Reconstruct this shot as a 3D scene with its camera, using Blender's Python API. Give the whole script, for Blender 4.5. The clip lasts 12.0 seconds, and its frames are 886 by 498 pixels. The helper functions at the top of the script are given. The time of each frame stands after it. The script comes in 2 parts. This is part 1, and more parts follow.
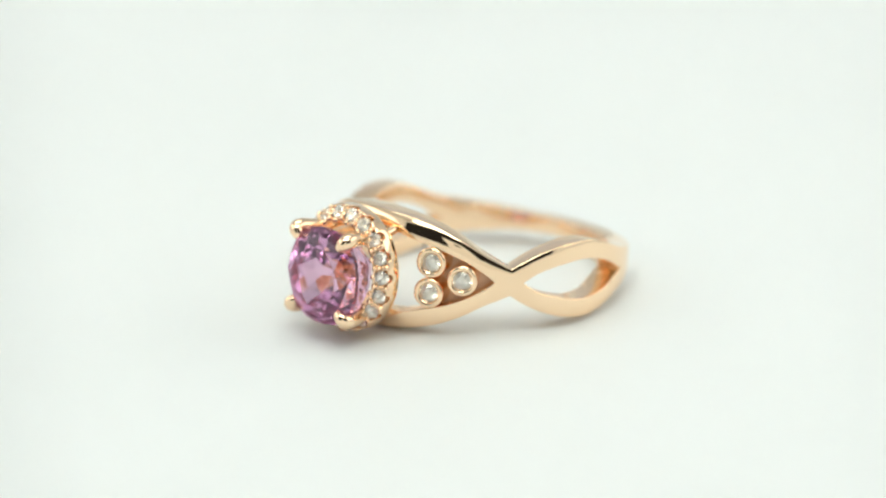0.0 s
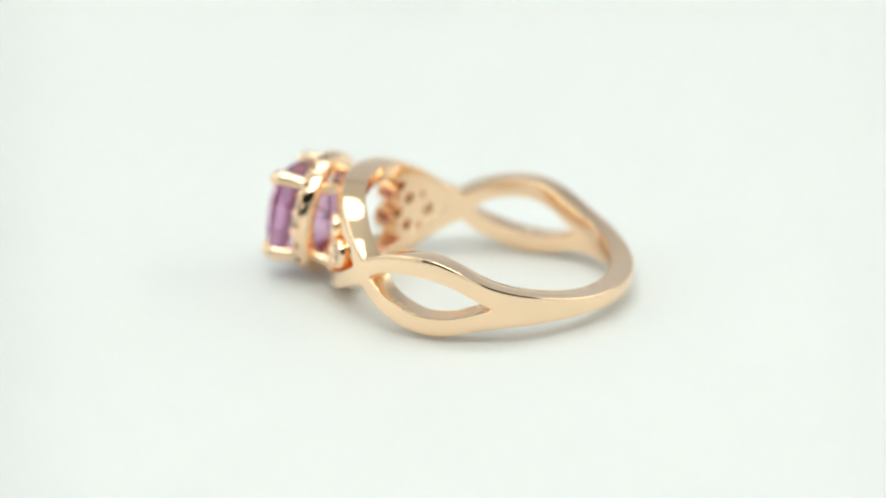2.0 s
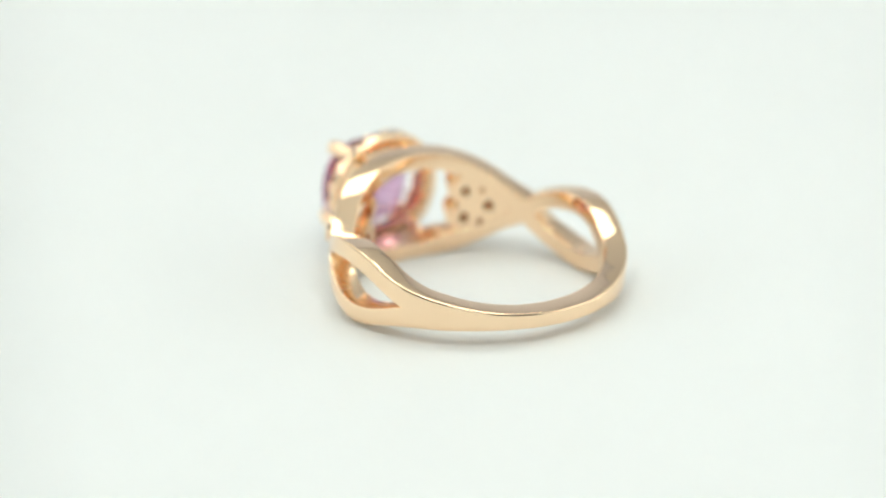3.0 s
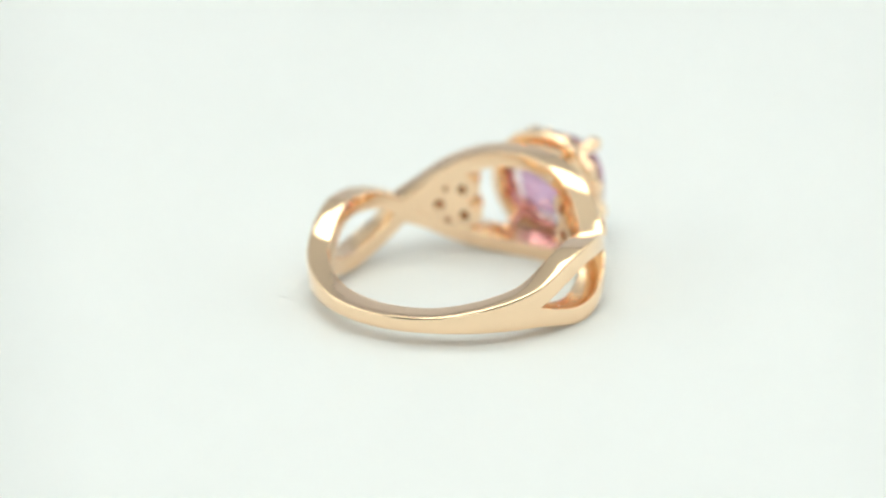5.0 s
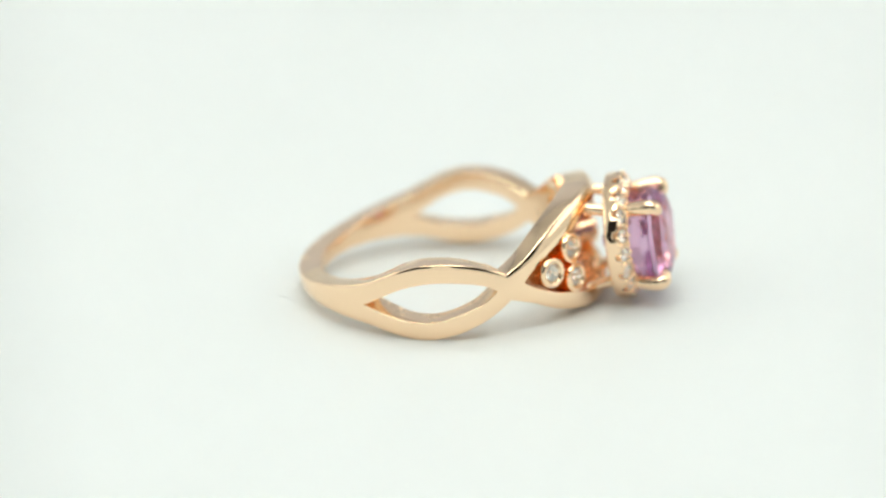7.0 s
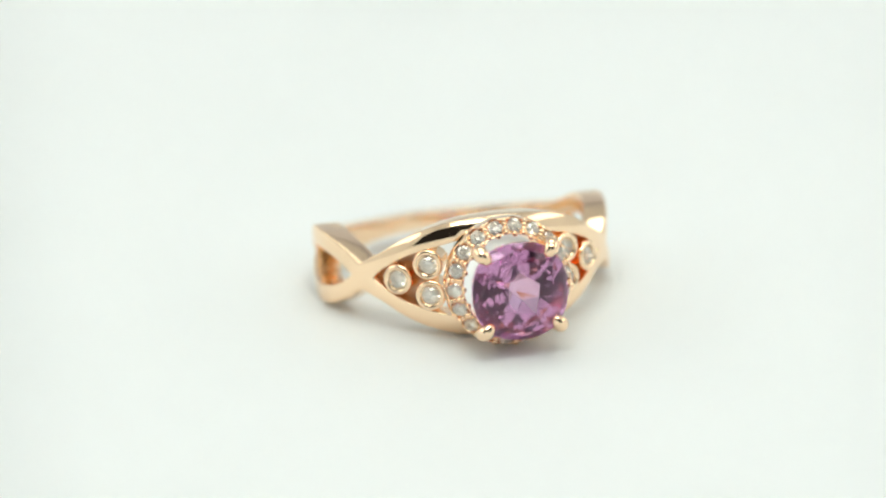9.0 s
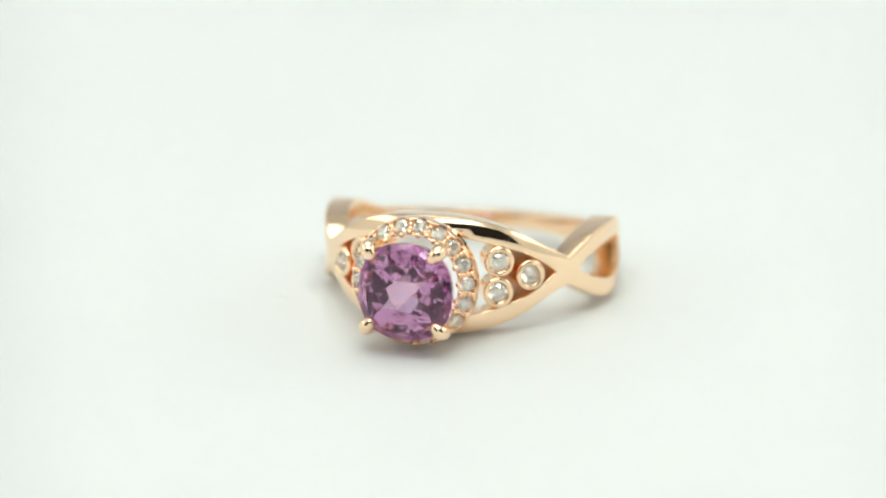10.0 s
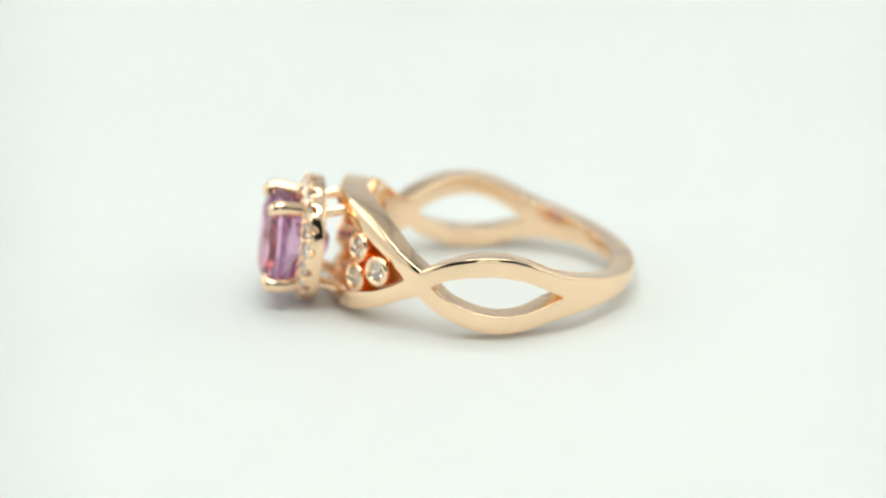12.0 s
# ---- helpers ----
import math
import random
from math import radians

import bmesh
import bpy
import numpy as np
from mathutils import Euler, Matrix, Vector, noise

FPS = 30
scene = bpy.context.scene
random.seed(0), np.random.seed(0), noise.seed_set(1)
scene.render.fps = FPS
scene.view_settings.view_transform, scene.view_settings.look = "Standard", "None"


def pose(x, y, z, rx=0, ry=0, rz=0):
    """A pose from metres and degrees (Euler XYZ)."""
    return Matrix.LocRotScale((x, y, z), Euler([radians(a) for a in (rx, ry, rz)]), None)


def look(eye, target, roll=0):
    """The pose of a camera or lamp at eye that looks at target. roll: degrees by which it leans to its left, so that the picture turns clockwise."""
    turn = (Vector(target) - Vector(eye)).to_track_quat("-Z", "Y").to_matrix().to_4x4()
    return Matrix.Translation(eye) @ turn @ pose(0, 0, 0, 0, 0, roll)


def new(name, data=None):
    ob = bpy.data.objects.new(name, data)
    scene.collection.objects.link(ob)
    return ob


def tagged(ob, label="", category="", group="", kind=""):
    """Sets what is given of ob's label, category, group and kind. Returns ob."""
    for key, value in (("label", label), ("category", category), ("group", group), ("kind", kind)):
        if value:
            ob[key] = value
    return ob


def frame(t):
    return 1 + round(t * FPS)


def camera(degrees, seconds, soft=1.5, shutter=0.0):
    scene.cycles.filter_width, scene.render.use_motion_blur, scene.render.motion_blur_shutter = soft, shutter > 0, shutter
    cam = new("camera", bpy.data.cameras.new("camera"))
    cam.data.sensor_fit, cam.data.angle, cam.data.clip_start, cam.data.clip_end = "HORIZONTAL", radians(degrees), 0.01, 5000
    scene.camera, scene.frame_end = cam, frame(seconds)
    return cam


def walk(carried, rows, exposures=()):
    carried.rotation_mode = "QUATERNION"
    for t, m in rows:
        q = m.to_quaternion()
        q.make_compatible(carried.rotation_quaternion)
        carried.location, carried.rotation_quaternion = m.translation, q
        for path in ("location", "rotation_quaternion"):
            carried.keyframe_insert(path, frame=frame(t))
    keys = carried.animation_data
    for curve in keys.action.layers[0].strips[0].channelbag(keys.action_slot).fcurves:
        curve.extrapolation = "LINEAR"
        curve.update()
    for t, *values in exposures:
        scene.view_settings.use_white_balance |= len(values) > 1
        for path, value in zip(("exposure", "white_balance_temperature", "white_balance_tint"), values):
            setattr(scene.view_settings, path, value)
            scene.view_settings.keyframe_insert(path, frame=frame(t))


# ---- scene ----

# The ring is modelled in millimetres; MM turns them into metres.
MM = 0.001

# ---- camera ----
TABLE = 2.92 * MM            # height of the turning axis' origin over the table
ELEV, YAW, ROLL, DIST = 19.568, -0.341, -1.114, 267.8 * MM
cam = camera(12.781, 12.0, soft=2.1)
ce, se = math.cos(radians(ELEV)), math.sin(radians(ELEV))
cam_eye = Vector((0, -DIST * ce, DIST * se + TABLE))
ahead = Vector((0, ce, -se)) * math.cos(radians(YAW)) + Vector((1, 0, 0)) * math.sin(radians(YAW))
CAM_POSE = look(cam_eye, cam_eye + ahead * DIST, ROLL)
walk(cam, [(0.0, CAM_POSE), (12.0, CAM_POSE)])
cam.data.dof.use_dof = True
cam.data.dof.focus_distance = DIST - 10.5 * MM
cam.data.dof.aperture_fstop = 17.0

# ---- light ----
# light runs to and fro many times inside cut stones
scene.cycles.max_bounces, scene.cycles.glossy_bounces, scene.cycles.transmission_bounces = 24, 20, 24
world = bpy.data.worlds.new("dim_room")
scene.world = world
world.use_nodes = True
world.node_tree.nodes["Background"].inputs["Color"].default_value = (0.02, 0.02, 0.02, 1)
world.node_tree.nodes["Background"].inputs["Strength"].default_value = 1.0


def softlight(name, at, target, wide, deep, watts):
    data = bpy.data.lights.new(name, "AREA")
    data.shape, data.size, data.size_y = "ELLIPSE", wide, deep
    data.energy, data.color = watts, (0.935, 1.0, 0.925)
    ob = new(name, data)
    ob.matrix_world = look(at, target)
    return ob


# two lit diffusers under the roof of the light tent, and weak bulbs behind its translucent sides
softlight("tent_light", (0, 0.13, 0.39), (0, 0.11, 0), 0.34, 0.15, 0.434)
softlight("tent_light", (0, -0.165, 0.37), (0, -0.04, 0), 0.34, 0.15, 0.925)
for side in (-1, 1):
    softlight("tent_side_light", (side * 0.292, 0.03, 0.16), (0, 0.03, 0.10), 0.38, 0.20, 0.23)


# ---- materials ----
def material(name, color, rough=0.5, metal=0.0, coat=0.0):
    m = bpy.data.materials.new(name)
    m.use_nodes = True
    b = m.node_tree.nodes["Principled BSDF"]
    b.inputs["Base Color"].default_value = (*color, 1)
    b.inputs["Roughness"].default_value = rough
    b.inputs["Metallic"].default_value = metal
    b.inputs["Coat Weight"].default_value = coat
    return m, m.node_tree, b


def grain(tree, scale, detail=3.0):
    tc = tree.nodes.new("ShaderNodeTexCoord")
    n = tree.nodes.new("ShaderNodeTexNoise")
    n.inputs["Scale"].default_value = scale
    n.inputs["Detail"].default_value = detail
    tree.links.new(tc.outputs["Object"], n.inputs["Vector"])
    return n


def ramp(tree, source, lo, hi, a, b):
    r = tree.nodes.new("ShaderNodeMapRange")
    r.inputs["From Min"].default_value, r.inputs["From Max"].default_value = lo, hi
    r.inputs["To Min"].default_value, r.inputs["To Max"].default_value = a, b
    tree.links.new(source, r.inputs["Value"])
    return r.outputs["Result"]


def bump(tree, b, source, strength, distance):
    n = tree.nodes.new("ShaderNodeBump")
    n.inputs["Strength"].default_value, n.inputs["Distance"].default_value = strength, distance
    tree.links.new(source, n.inputs["Height"])
    tree.links.new(n.outputs["Normal"], b.inputs["Normal"])


def rose_gold(name, low, high):
    m, tree, b = material(name, (0.965, 0.718, 0.488), 0.08, 1.0)
    fine, broad = grain(tree, 5200), grain(tree, 420)
    tree.links.new(ramp(tree, broad.outputs["Fac"], 0.3, 0.7, low, high), b.inputs["Roughness"])
    both = tree.nodes.new("ShaderNodeMath")
    both.operation, both.inputs[1].default_value = "MULTIPLY_ADD", 0.06
    tree.links.new(fine.outputs["Fac"], both.inputs[0])
    tree.links.new(grain(tree, 700, 1.0).outputs["Fac"], both.inputs[2])
    bump(tree, b, both.outputs["Value"], 0.35, 0.00004)
    return m


def gem(name, color, ior, cloud):
    """Clear stone: the light takes on colour at each passage and each inner reflection; cloud: how milky it is."""
    m = bpy.data.materials.new(name)
    m.use_nodes = True
    tree = m.node_tree
    tree.nodes.remove(tree.nodes["Principled BSDF"])
    g = tree.nodes.new("ShaderNodeBsdfGlass")
    g.inputs["Color"].default_value = (*color, 1)
    g.inputs["Roughness"].default_value = 0.0
    g.inputs["IOR"].default_value = ior
    milk = tree.nodes.new("ShaderNodeBsdfDiffuse")
    milk.inputs["Color"].default_value = (*[0.9 * c * c for c in color], 1)
    both = tree.nodes.new("ShaderNodeMixShader")
    tree.links.new(ramp(tree, grain(tree, 2600).outputs["Fac"], 0.35, 0.65, 0.6 * cloud, 1.4 * cloud), both.inputs["Fac"])
    tree.links.new(g.outputs["BSDF"], both.inputs[1])
    tree.links.new(milk.outputs["BSDF"], both.inputs[2])
    tree.links.new(both.outputs["Shader"], tree.nodes["Material Output"].inputs["Surface"])
    return m


def paper():
    m, tree, b = material("white_translucent_sheet", (0.86, 0.86, 0.85), 0.55)
    fine, broad = grain(tree, 1600), grain(tree, 30)
    mix = tree.nodes.new("ShaderNodeMix")
    mix.data_type = "RGBA"
    mix.inputs["A"].default_value = (0.85, 0.85, 0.845, 1)
    mix.inputs["B"].default_value = (0.875, 0.872, 0.865, 1)
    tree.links.new(broad.outputs["Fac"], mix.inputs["Factor"])
    tree.links.new(mix.outputs["Result"], b.inputs["Base Color"])
    bump(tree, b, fine.outputs["Fac"], 0.05, 0.00003)
    b.inputs["Subsurface Weight"].default_value = 0.8
    b.inputs["Subsurface Radius"].default_value = (1.0, 0.96, 0.92)
    b.inputs["Subsurface Scale"].default_value = 0.004
    return m


GOLD = rose_gold("polished_rose_gold", 0.03, 0.09)
SATIN = rose_gold("satin_rose_gold", 0.16, 0.30)
PINK = gem("pink_sapphire", (0.86, 0.705, 0.83), 1.76, 0.005)
CLEAR = gem("clear_diamond", (1.0, 0.985, 0.96), 2.42, 0.04)
# rough gold between the bezels; the deep gaps' shade is put into its colour
RECESS_SHADE, _t, _b = material("rough_gold_with_recess_shade", (0.60, 0.36, 0.24), 0.42, 1.0)
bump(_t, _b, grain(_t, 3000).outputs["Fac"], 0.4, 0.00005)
TARNISH, _t, _b = material("tarnished_pit", (0.16, 0.09, 0.05), 0.5, 1.0)
PAPER = paper()
GREY, _t, _b = material("pale_grey_tent_fabric", (0.70, 0.70, 0.775), 0.9)
bump(_t, _b, grain(_t, 900).outputs["Fac"], 0.3, 0.0003)
FABRIC, _t, _b = material("white_tent_fabric", (0.825, 0.82, 0.815), 0.9)
bump(_t, _b, grain(_t, 900).outputs["Fac"], 0.3, 0.0003)


# ---- mesh helpers ----
def finish(bm, name, mat, smooth=35):
    bmesh.ops.recalc_face_normals(bm, faces=bm.faces)
    mesh = bpy.data.meshes.new(name)
    for f in bm.faces:
        f.smooth = smooth > 0
    for e in bm.edges:
        if smooth > 0 and len(e.link_faces) == 2:
            e.smooth = e.calc_face_angle(0) < radians(smooth)
    bm.to_mesh(mesh)
    bm.free()
    mesh.materials.append(mat)
    return mesh


def part(name, bm, mat, parent, label="", smooth=35):
    """Links a bmesh in millimetres as one mesh under a thing or a part."""
    bmesh.ops.scale(bm, vec=(MM, MM, MM), verts=bm.verts)
    ob = new(name, finish(bm, name, mat, smooth))
    ob.parent = parent
    return tagged(ob, label)


def shared(name, mesh, parent, m, label=""):
    ob = new(name, mesh)
    ob.parent = parent
    ob.matrix_basis = m
    return tagged(ob, label)


def curve_through(knots):
    """A smooth monotone curve through (x, y) knots."""
    xs, ys = [k[0] for k in knots], [k[1] for k in knots]
    n = len(xs)
    d = [(ys[i + 1] - ys[i]) / (xs[i + 1] - xs[i]) for i in range(n - 1)]
    m = [d[0]] + [0 if d[i - 1] * d[i] <= 0 else 2 * d[i - 1] * d[i] / (d[i - 1] + d[i]) for i in range(1, n - 1)] + [d[-1]]

    def at(x):
        if x <= xs[0]:
            return ys[0]
        if x >= xs[-1]:
            return ys[-1]
        i = max(k for k in range(n - 1) if xs[k] <= x)
        h = xs[i + 1] - xs[i]
        t = (x - xs[i]) / h
        return ((2 * t ** 3 - 3 * t * t + 1) * ys[i] + (t ** 3 - 2 * t * t + t) * h * m[i]
                + (3 * t * t - 2 * t ** 3) * ys[i + 1] + (t ** 3 - t * t) * h * m[i + 1])
    return at


def lathe(profile, steps=40, closed=True):
    """A body turned about z from (radius, height) points."""
    bm = bmesh.new()
    rings = []
    for r, z in profile:
        rings.append([bm.verts.new((r * math.cos(2 * math.pi * k / steps), r * math.sin(2 * math.pi * k / steps), z))
                      for k in range(steps)])
    n = len(rings)
    for i in range(n if closed else n - 1):
        a, b = rings[i], rings[(i + 1) % n]
        for k in range(steps):
            bm.faces.new((a[k], a[(k + 1) % steps], b[(k + 1) % steps], b[k]))
    return bm


def rod(points, radii, sides=16):
    """A round wire through points, with domed ends."""
    bm = bmesh.new()
    pts = [Vector(p) for p in points]
    rings = []
    first, last = (pts[1] - pts[0]).normalized(), (pts[-1] - pts[-2]).normalized()
    stations = []
    for a in (80, 60, 40, 20):
        stations.append((pts[0] - first * radii[0] * math.sin(radians(a)), radii[0] * math.cos(radians(a)), first))
    for i, p in enumerate(pts):
        way = (pts[min(i + 1, len(pts) - 1)] - pts[max(i - 1, 0)]).normalized()
        stations.append((p, radii[i], way))
    for a in (20, 40, 60, 80):
        stations.append((pts[-1] + last * radii[-1] * math.sin(radians(a)), radii[-1] * math.cos(radians(a)), last))
    for p, r, way in stations:
        u = way.cross(Vector((0.31, 0.17, 0.93))).normalized()
        v = way.cross(u)
        rings.append([bm.verts.new(p + u * r * math.cos(2 * math.pi * k / sides) + v * r * math.sin(2 * math.pi * k / sides))
                      for k in range(sides)])
    for a, b in zip(rings, rings[1:]):
        for k in range(sides):
            bm.faces.new((a[k], a[(k + 1) % sides], b[(k + 1) % sides], b[k]))
    bm.faces.new(rings[0])
    bm.faces.new(rings[-1])
    return bm


def smooth_path(points, radii, steps=6):
    """Catmull-Rom subdivision of a wire's points and radii."""
    pts = [Vector(p) for p in points]
    out, rad = [], []
    for i in range(len(pts) - 1):
        p0, p1, p2, p3 = pts[max(i - 1, 0)], pts[i], pts[i + 1], pts[min(i + 2, len(pts) - 1)]
        for k in range(steps):
            t = k / steps
            out.append(0.5 * (2 * p1 + (p2 - p0) * t + (2 * p0 - 5 * p1 + 4 * p2 - p3) * t * t
                              + (3 * p1 - p0 - 3 * p2 + p3) * t ** 3))
            rad.append(radii[i] + (radii[i + 1] - radii[i]) * t)
    return out + [pts[-1]], rad + [radii[-1]]


# ---- the light tent ----
def sheet(name, label, corners, mat, thick):
    """A plain panel with thickness from its four corners in metres."""
    bm = bmesh.new()
    v = [bm.verts.new(c) for c in corners]
    f = bm.faces.new(v)
    n = f.normal if f.normal.length else (v[1].co - v[0].co).cross(v[2].co - v[0].co).normalized()
    f.normal_update()
    n = f.normal.copy()
    back = [bm.verts.new(Vector(c) - n * thick) for c in corners]
    bm.faces.new(back[::-1])
    for i in range(4):
        j = (i + 1) % 4
        bm.faces.new((v[i], back[i], back[j], v[j]))
    ob = new(name, finish(bm, name, mat, 0))
    return tagged(ob, label, name.split("_")[0], kind="structure")


def build_tent():
    w, front, rear, top = 0.30, -0.21, 0.45, 0.40
    # floor and back wall are one sheet of paper with a curved sweep
    bm = bmesh.new()
    line = [(front - 0.60, 0.0), (front, 0.0), (0.0, 0.0), (rear - 0.10, 0.0)]
    line += [(rear - 0.10 + 0.10 * math.sin(radians(a)), 0.10 - 0.10 * math.cos(radians(a))) for a in range(10, 91, 10)]
    line += [(rear, 0.12)]
    rows = [[bm.verts.new((x, y, z)) for y, z in line] for x in (-w, -0.1, 0.1, w)]
    for a, b in zip(rows, rows[1:]):
        for i in range(len(line) - 1):
            bm.faces.new((a[i], b[i], b[i + 1], a[i + 1]))
    low = bmesh.ops.extrude_face_region(bm, geom=list(bm.faces))
    for g in low["geom"]:
        if isinstance(g, bmesh.types.BMVert):
            g.co += Vector((0, 0.001 if g.co.z > 0.05 else 0, -0.001))
    floor = new("ground", finish(bm, "ground", PAPER))
    tagged(floor, "seamless glossy-white plastic sweep under the ring", "backdrop", kind="structure")
    sheet("wall_north", "pale grey fabric back of a light tent", [(-w, rear + 0.004, 0), (w, rear + 0.004, 0), (w, rear + 0.004, top), (-w, rear + 0.004, top)], GREY, -0.002)
    sheet("wall_west", "white fabric side of a light tent", [(-w, front, -0.002), (-w, rear, -0.002), (-w, rear, top), (-w, front, top)], FABRIC, 0.002)
    sheet("wall_east", "white fabric side of a light tent", [(w, rear, -0.002), (w, front, -0.002), (w, front, top), (w, rear, top)], FABRIC, 0.002)
    # front flap with the opening through which the camera looks in
    bm = bmesh.new()
    xs = (-w, -0.25, -0.04, -0.008, 0.008, 0.04, 0.25, w)
    zs = (0.0, 0.035, 0.070, 0.086, 0.118, 0.275, top)
    grid = [[bm.verts.new((x, front, z)) for x in xs] for z in zs]
    for i in range(len(zs) - 1):
        for j in range(len(xs) - 1):
            slot = 1 <= i <= 4 and 1 <= j <= 5 and not (i < 4 and 2 <= j <= 4)
            if not slot and (i, j) != (2, 3):  # two slots joined above a flap with the lens hole
                bm.faces.new((grid[i][j], grid[i][j + 1], grid[i + 1][j + 1], grid[i + 1][j]))
    back = bmesh.ops.extrude_face_region(bm, geom=list(bm.faces))
    for g in back["geom"]:
        if isinstance(g, bmesh.types.BMVert):
            g.co.y -= 0.002
    tagged(new("wall_south", finish(bm, "wall_south", FABRIC, 0)), "white fabric front flap with slots round the lens hole", "wall", kind="structure")
    sheet("ceiling", "white fabric roof of a light tent", [(-w, front, top), (-w, rear, top), (w, rear, top), (w, front, top)], FABRIC, 0.002)


build_tent()

# ---- the ring ----
# Shape of the band, by degrees round from the head: half width, half height of the two kinds of openings
SHOULDER = curve_through([(0, 4.0), (13, 3.86), (25, 3.45), (38, 2.6), (48, 1.65), (57.5, 0.92)])
SHANK = curve_through([(57.5, 0.92), (61, 1.28), (66, 1.72), (73, 2.17), (82, 2.52), (90, 2.6), (98, 2.38), (107, 1.88), (115, 1.45),
                       (124, 1.17), (133, 0.97), (144, 0.77), (155, 0.62), (166, 0.55), (180, 0.53)])


def HALF(a):
    return SHOULDER(a) if a < 57.5 else SHANK(a)


LENS = curve_through([(62.5, 0), (65, 0.3), (69, 0.68), (75, 1.0), (81, 1.22), (88, 1.35), (94, 1.27), (100, 1.05), (108, 0.52), (112, 0.22), (115, 0)])
MOUTH = curve_through([(0, 2.9), (10, 2.78), (22, 2.3), (36, 1.55), (46, 0.65), (49, 0.3), (51, 0)])
R_IN, R_OUT = 8.6, 10.0


def polar(r, deg, z):
    return Vector((r * math.sin(radians(deg)), -r * math.cos(radians(deg)), z))


def rise(x, lo, hi):
    k = min(1.0, max(0.0, (x - lo) / (hi - lo)))
    return k * k * (3 - 2 * k)


def outer_radius(a):
    """The band bulges a little where the strands pass under the head, at the back of the shank and along one loop."""
    back = 0.10 * rise(abs(a), 95, 125) + 0.09 * rise(abs(a), 135, 168)
    front = 0.45 * max(0.0, math.cos(radians(min(abs(a), 50) * 1.8))) ** 1.5
    return R_OUT + back + front + 0.09 * math.exp(-((a + 95) / 22) ** 2)


def inner_radius(a):
    """The band is thinner at the back of the shank than along the loops and the front strands."""
    return R_IN - 0.27 * (1 - rise(abs(a), 106, 126))


def opening(a):
    a = abs(a)
    if a < 51:
        return MOUTH(a)
    if 62.5 < a < 115:
        return LENS(a)
    return 0.0


def dome(a):
    """How far the outer face falls away towards its edges: the front strands are rounded."""
    a = abs(a)
    return 0.36 * max(0.0, 1 - (a / 52) ** 2) if a < 52 else 0.0


def band_mesh():
    bm = bmesh.new()
    marks = [0, 45, 48.5, 51, 54.2, 57.5, 60, 62.5, 65, 112, 115, 118, 180]
    stops = []
    for a, b in zip(marks, marks[1:]):
        n = max(1, round((b - a) / 1.5))
        stops += [a + (b - a) * k / n for k in range(n)]
    stops = sorted([-a for a in stops if a > 0] + stops + [180])
    levels = (1.0, 0.85, 0.68, 0.40, 0.0)
    cols = []
    for a in stops:
        t, h, d = HALF(abs(a)), opening(a), dome(a)
        t += 0.022 * noise.noise(polar(2.1, a, 0.5)) + 0.012 * noise.noise(polar(9.0, a, 3.5))
        outer, inner = [], []
        for sign, us in ((-1, levels), (1, levels[::-1])):
            for u in us:
                low = h + (t - h) * u
                outer.append(bm.verts.new(polar(outer_radius(a) - d * u ** 1.9 - 0.10 * u ** 6, a, sign * low)))
                inner.append(bm.verts.new(polar(inner_radius(a) + 0.05 * u ** 3, a, sign * low)))
        cols.append((outer, inner, h))
    n = len(cols)
    m = len(levels)
    for i in range(n):
        (o1, i1, h1), (o2, i2, h2) = cols[i], cols[(i + 1) % n]
        for k in range(2 * m - 1):
            if k == m - 1:
                if h1 > 0 or h2 > 0:
                    bm.faces.new((o1[k], o2[k], i2[k], i1[k])).material_index = 1
                    bm.faces.new((o1[k + 1], i1[k + 1], i2[k + 1], o2[k + 1])).material_index = 1
                continue
            bm.faces.new((o1[k], o2[k], o2[k + 1], o1[k + 1]))
            bm.faces.new((i1[k], i1[k + 1], i2[k + 1], i2[k]))
        bm.faces.new((o1[-1], o2[-1], i2[-1], i1[-1]))
        bm.faces.new((o1[0], i1[0], i2[0], o2[0]))
    bmesh.ops.remove_doubles(bm, verts=bm.verts, dist=1e-4)
    bmesh.ops.dissolve_degenerate(bm, dist=1e-4, edges=bm.edges)
    bmesh.ops.recalc_face_normals(bm, faces=bm.faces)
    sharp = [e for e in bm.edges if len(e.link_faces) == 2 and e.calc_face_angle(0) > radians(42)]
    bmesh.ops.bevel(bm, geom=sharp, offset=0.055, segments=2, profile=0.6, material=0, affect="EDGES", clamp_overlap=False)
    bmesh.ops.remove_doubles(bm, verts=bm.verts, dist=1e-4)
    return bm


def brilliant(radius):
    """A round brilliant: table up the z axis, girdle at z = 0."""
    bm = bmesh.new()
    ring_pts = []
    for k in range(8):
        a = 2 * math.pi * k / 8
        ring_pts.append((0.55 * math.cos(a), 0.55 * math.sin(a), 0.34))
        a += math.pi / 8
        ring_pts.append((0.75 * math.cos(a), 0.75 * math.sin(a), 0.235))
        ring_pts.append((0.42 * math.cos(a), 0.42 * math.sin(a), -0.53))
    for k in range(16):
        a = 2 * math.pi * k / 16
        ring_pts += [(math.cos(a), math.sin(a), 0.02), (math.cos(a), math.sin(a), -0.04)]
    ring_pts.append((0, 0, -0.87))
    for p in ring_pts:
        bm.verts.new(Vector(p) * radius)
    bmesh.ops.convex_hull(bm, input=bm.verts)
    bmesh.ops.dissolve_limit(bm, angle_limit=radians(1), verts=bm.verts, edges=bm.edges)
    return bm


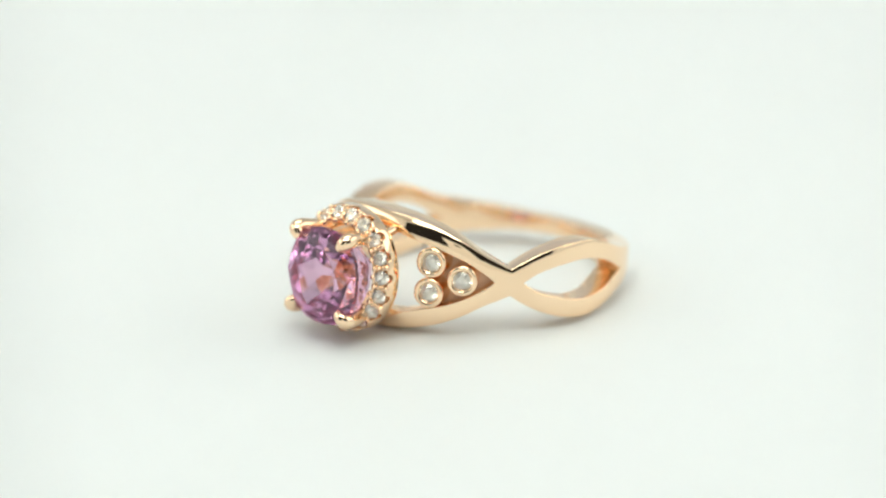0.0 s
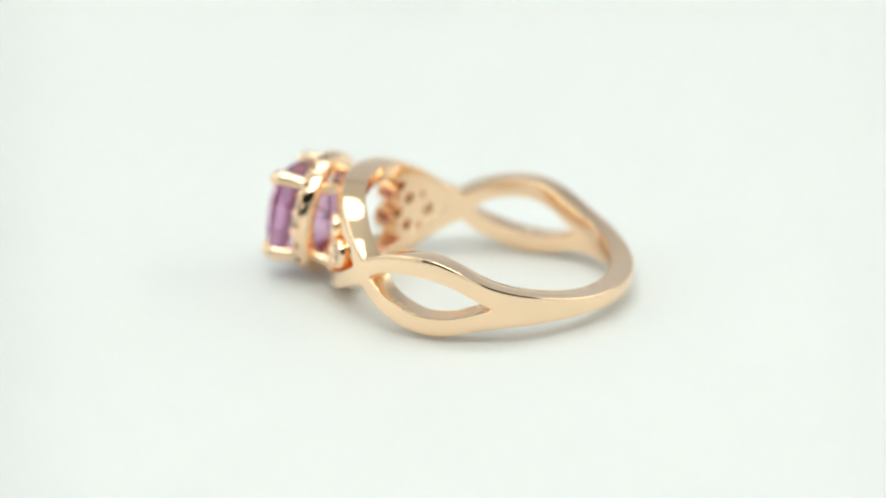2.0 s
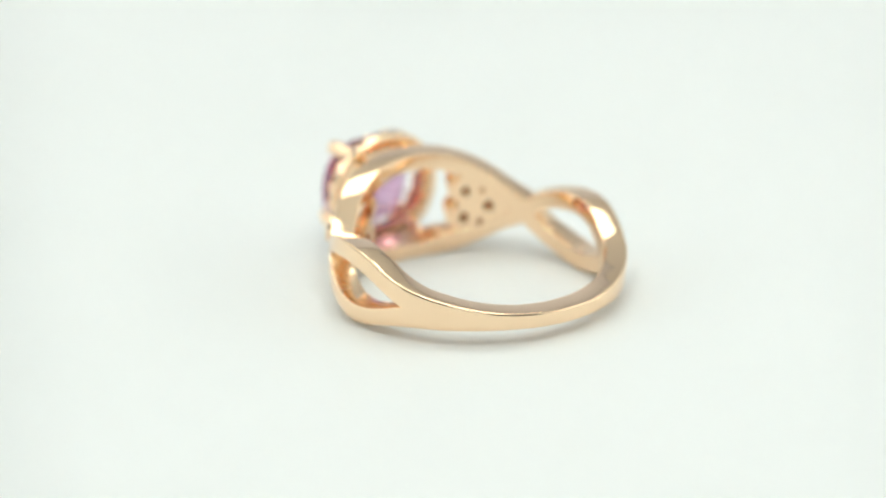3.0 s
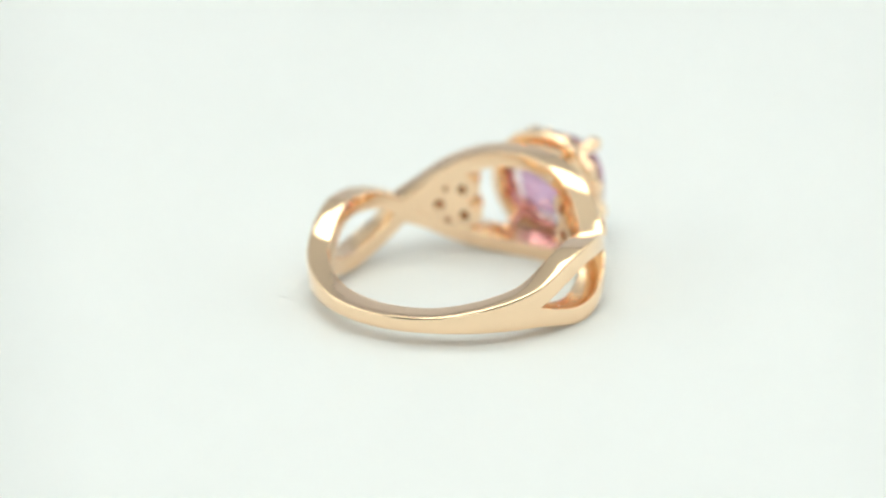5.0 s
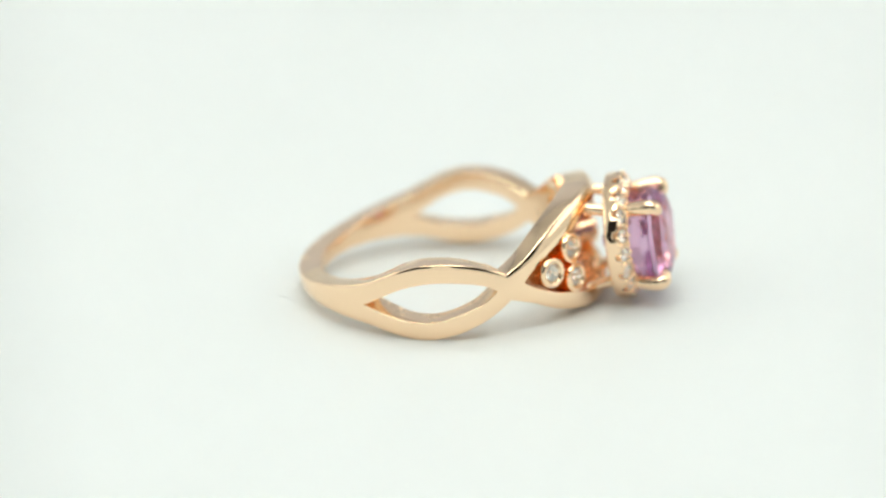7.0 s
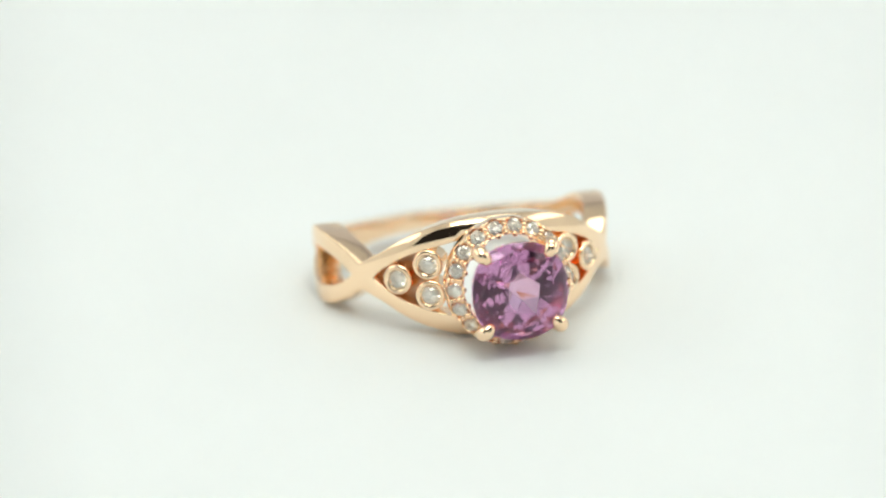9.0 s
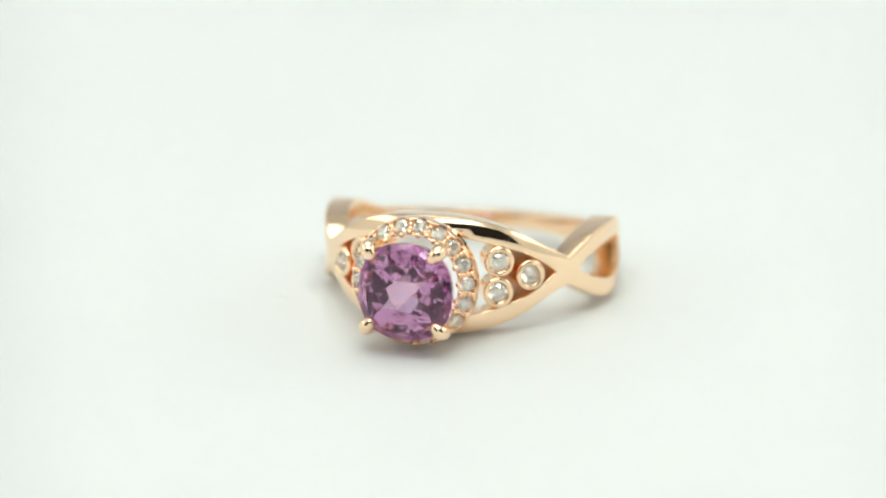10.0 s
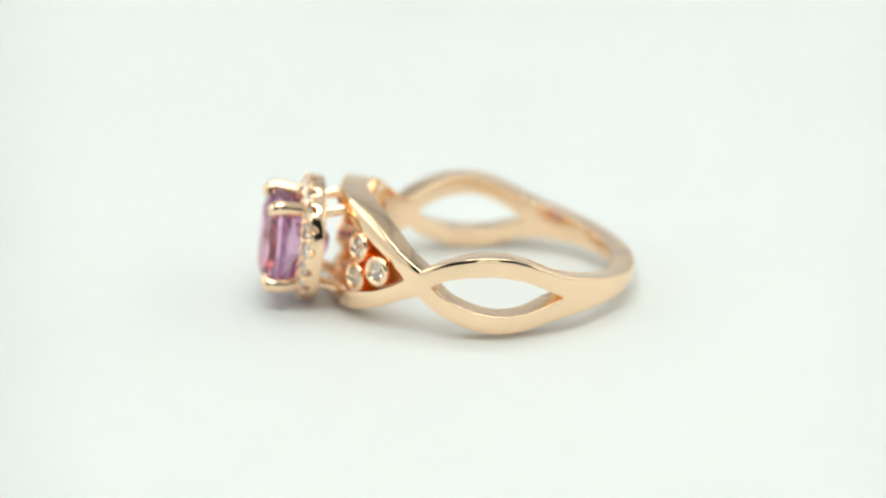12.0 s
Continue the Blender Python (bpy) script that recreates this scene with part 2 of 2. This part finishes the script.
def cushion(scale, k, n, power, z, turn=0.0):
    out = []
    for i in range(n):
        a = 2 * math.pi * (i + turn) / n
        c, s = math.cos(a), math.sin(a)
        r = (abs(c) ** power + abs(s) ** power) ** (-1 / power)
        out.append((scale * k * r * c, scale * k * r * s, z))
    return out


def cushion_gem(half):
    """The centre stone: a cushion, table up the z axis, girdle at z = 0."""
    bm = bmesh.new()
    pts = cushion(half, 0.64, 8, 2.3, 0.92, 0.5) + cushion(half, 0.88, 8, 2.4, 0.58) + cushion(half, 0.82, 8, 2.4, 0.66, 0.5)
    pts += cushion(half, 0.985, 32, 2.35, 0.12) + cushion(half, 0.985, 32, 2.35, -0.14)
    pts += cushion(half, 0.88, 20, 2.35, -0.95, 0.5) + cushion(half, 0.79, 20, 2.3, -1.55) + cushion(half, 0.66, 16, 2.3, -2.15, 0.5)
    pts += cushion(half, 0.50, 12, 2.2, -2.75) + cushion(half, 0.32, 8, 2.1, -3.25, 0.5) + cushion(half, 0.12, 8, 2.0, -3.65)
    cut = random.Random(5)
    for x, y, z in pts:
        # a hand-cut stone: its facets meet a little unevenly
        loose = 0.035 if z > 0.2 else 0.0 if z > -0.3 else 0.08
        bm.verts.new((x + cut.uniform(-loose, loose) * 1.4, y + cut.uniform(-loose, loose) * 1.4, z + cut.uniform(-loose, loose)))
    bmesh.ops.convex_hull(bm, input=bm.verts)
    bmesh.ops.dissolve_limit(bm, angle_limit=radians(0.6), verts=bm.verts, edges=bm.edges)
    return bm


def plate_mesh(side):
    """The wall behind three bezels, wrapped round the finger hole: three holes go through, two small ones are blind."""
    bm = bmesh.new()
    unit = 180 / (math.pi * 9.0)
    outline = [(a, MOUTH(a) + 0.12) for a in range(27, 52, 3)] + [(51.5, 0.0)]
    outline += [(a, -MOUTH(a) - 0.12) for a in range(51, 26, -3)]
    for zc in (-1.05, 1.05):
        outline += [(27.5 - 5.4 * math.sin(radians(b)), zc - 0.9 * math.cos(radians(b))) for b in range(20, 161, 28)]
    through_holes = [(28.6, 0.92, 0.40), (40.0, -0.06, 0.43), (28.6, -1.06, 0.42)]
    blind_holes = [(36.4, 1.08, 0.24), (36.4, -1.27, 0.24)]
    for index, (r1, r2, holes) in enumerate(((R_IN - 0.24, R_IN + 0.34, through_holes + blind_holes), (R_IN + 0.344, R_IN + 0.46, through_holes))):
        loops = [outline]
        for ac, zc, hole in holes:
            loops.append([(ac + hole * unit * math.cos(2 * math.pi * k / 14), zc + hole * math.sin(2 * math.pi * k / 14)) for k in range(14)])
        layer = bmesh.new()
        edges = []
        for loop in loops:
            vs = [layer.verts.new((a, z, 0)) for a, z in loop]
            edges += [layer.edges.new((vs[i], vs[(i + 1) % len(vs)])) for i in range(len(vs))]
        bmesh.ops.triangle_fill(layer, use_beauty=True, use_dissolve=False, edges=edges)
        made = bmesh.ops.extrude_face_region(layer, geom=list(layer.faces))
        top = {g for g in made["geom"] if isinstance(g, bmesh.types.BMVert)}
        for v in layer.verts:
            v.co = polar(r2 if v in top else r1, side * v.co.x, v.co.y)
        # index 1, the outer layer, gets the gold darkened to stand for shade
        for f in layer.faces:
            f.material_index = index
        flat = bpy.data.meshes.new("plate_layer")
        layer.to_mesh(flat)
        layer.free()
        bm.from_mesh(flat)
        bpy.data.meshes.remove(flat)
    return bm


HALO_STONES = 18


def halo_mesh():
    """The halo: a turned ring with a slanted channel for the stones and a rounded notch in its wall beside each."""
    each = 14
    steps = HALO_STONES * each
    profile = [(4.23, -1.30), (4.16, -1.39), (3.95, -1.43), (3.3, -1.43), (2.98, -1.40), (2.93, -1.3), (3.0, -1.0), (3.19, 0.0), (3.21, 0.06), (3.26, 0.08), (3.31, 0.04),
               (3.34, -0.04), (3.42, -0.58), (3.62, -0.74), (4.06, -0.46), (4.11, -0.41), (4.18, -0.40), (4.22, -0.44), (4.23, -0.50)]
    bm = bmesh.new()
    rings = []
    for i, (r, z) in enumerate(profile):
        row = []
        for k in range(steps):
            a = 2 * math.pi * k / steps
            off = ((k % each) / each - 0.5) * 2 * math.pi * 4.2 / HALO_STONES
            cut = -0.55 - 0.27 * math.sqrt(max(0.0, 1 - (off / 0.30) ** 2)) if abs(off) < 0.30 else 0.0
            low = min(z, cut - (0.05 if i == 18 else 0.0)) if i >= 14 else z
            row.append(bm.verts.new((r * math.cos(a), r * math.sin(a), low)))
        rings.append(row)
    n = len(rings)
    for i in range(n):
        a, b = rings[i], rings[(i + 1) % n]
        for k in range(steps):
            bm.faces.new((a[k], a[(k + 1) % steps], b[(k + 1) % steps], b[k]))
    return bm


def facing(r, deg, z):
    """A place on the band whose z axis points out from the ring."""
    out = polar(1, deg, 0)
    turn = out.to_track_quat("Z", "Y").to_matrix().to_4x4()
    return Matrix.Translation(polar(r, deg, z) * MM) @ turn


def build_ring():
    ring = tagged(new("ring"), "rose gold ring with pink cushion stone and diamond halo on plastic", "ring")
    band = part("band", band_mesh(), GOLD, ring, "split rose gold band woven into almond loops", 75)
    band.data.materials.append(SATIN)
    even = band.modifiers.new("even_shading", "WEIGHTED_NORMAL")
    even.keep_sharp, even.weight = False, 60
    # bezels in the shoulders
    cup = lathe([(0.62, -1.6), (1.03, -1.6), (1.01, -0.2), (1.02, 0.0), (0.98, 0.12), (0.87, 0.17), (0.74, 0.15), (0.63, 0.05), (0.62, -0.12), (0.5, -0.75)], 36)
    bmesh.ops.scale(cup, vec=(MM, MM, MM), verts=cup.verts)
    cup = finish(cup, "bezel", GOLD, 50)
    small = brilliant(0.64)
    bmesh.ops.scale(small, vec=(MM, MM, MM), verts=small.verts)
    small = finish(small, "stone", CLEAR, 0)
    for side in (-1, 1):
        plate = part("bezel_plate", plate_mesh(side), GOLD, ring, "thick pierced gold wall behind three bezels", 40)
        # second slot: darkened gold, painted shade between the bezels
        plate.data.materials.append(RECESS_SHADE)
        for k, (deg, z) in enumerate(((27.3, 1.04), (39.2, 0.05), (27.0, -1.0))):
            b = shared("bezel", cup, ring, facing(10.32, side * deg, z), "round gold bezel with a clear diamond")
            shared("stone", small, b, pose(0, 0, -0.02 * MM, 0, 0, 17 * k + 9 * side), "clear round diamond")
    # head: halo, prongs, centre stone. Its z axis points out along -y
    out = Matrix(((1, 0, 0, 0), (0, 0, -1, 0), (0, 1, 0, 0), (0, 0, 0, 1)))

    def head_at(x, y, z):
        return Matrix.Translation(Vector((x, y, z)) * MM) @ out

    halo_bm = halo_mesh()
    halo = part("halo", halo_bm, GOLD, ring, "round gold halo set with small diamonds", 50)
    halo.matrix_basis = head_at(-0.13, -12.75, 0.02) @ pose(0, 0, 0, 0, 0, -8)
    pave = brilliant(0.50)
    bmesh.ops.scale(pave, vec=(MM, MM, MM), verts=pave.verts)
    pave = finish(pave, "stone", CLEAR, 0)
    bead_bm = bmesh.new()
    bmesh.ops.create_icosphere(bead_bm, subdivisions=2, radius=0.19 * MM)
    bead = finish(bead_bm, "bead", GOLD, 80)
    for k in range(HALO_STONES):
        deg = 360 * (k + 0.5) / HALO_STONES
        seat = pose(0, 0, 0, 0, 0, deg) @ pose(3.74 * MM, 0, -0.24 * MM) @ pose(0, 0, 0, 0, 30)
        shared("stone", pave, halo, seat @ pose(0, 0, 0.03 * MM, random.uniform(-4, 4), random.uniform(-4, 4), random.uniform(0, 45)))
        gap = pose(0, 0, 0, 0, 0, deg + 180 / HALO_STONES) @ pose(3.74 * MM, 0, -0.24 * MM) @ pose(0, 0, 0, 0, 30)
        shared("bead", bead, halo, pose(0, 0, 0, 0, 0, deg) @ pose(3.22 * MM, 0, 0.05 * MM))
        for off in (-0.45, -0.17, 0.14, 0.38):
            shared("bead", bead, halo, gap @ pose(off * MM, 0, (0.05 if abs(off) > 0.3 else -0.02) * MM))
    stone = part("centre_stone", cushion_gem(3.25), PINK, ring, "faceted pink-violet cushion-cut stone", 0)
    stone.matrix_basis = head_at(0.0, -14.3, -0.24)
    for sx in (-1, 1):
        for sz in (-1, 1):
            lean = -0.22 if sx * sz > 0 and sx > 0 else -0.05
            pts = [(sx * 2.2 + lean, -14.75, sz * 2.2), (sx * 2.4 + lean, -14.68, sz * 2.42), (sx * 2.48 + lean, -14.3, sz * 2.55), (sx * 2.28 + lean, -13.3, sz * 2.48),
                   (sx * 2.05 - 0.05, -12.2, sz * 2.4), (sx * 1.97, -11.0, sz * 2.52), (sx * 1.95, -9.7, sz * 2.85)]
            if sz < 0:
                pts = [(x * 1.04, y, z - (0.2 if y < -13 else 0)) for x, y, z in pts]
            p, r = smooth_path(pts, [0.42, 0.50, 0.53, 0.50, 0.43, 0.38, 0.34])
            part("prong", rod(p, r), GOLD, ring, "rounded gold claw prong")
    # two small nicks in the polish near one loop
    nick_bm = bmesh.new()
    bmesh.ops.create_icosphere(nick_bm, subdivisions=2, radius=0.11 * MM)
    bmesh.ops.scale(nick_bm, vec=(0.6, 1.2, 0.12), verts=nick_bm.verts)
    nick = finish(nick_bm, "nick", TARNISH, 80)
    for r, deg, z in ((9.99, -121.7, -0.58), (9.93, -112.4, 1.42)):
        shared("nick", nick, ring, facing(r, deg, z), "tiny dark nick in the gold")
    return ring


ring = build_ring()


def motions():
    """The ring turns steadily with the table on which it lies."""
    lie = Matrix.Translation((0, 1.26 * MM, -0.15 * MM)) @ pose(0, 0, 0, -7.5) @ pose(0, 0, 0, 0, -1.0)
    rows = []
    for k in range(25):
        t = 0.5 * k
        rows.append((t, pose(0, 0, TABLE, 0, 0, -33.15 * (t - 9.46)) @ lie))
    walk(ring, rows)


motions()
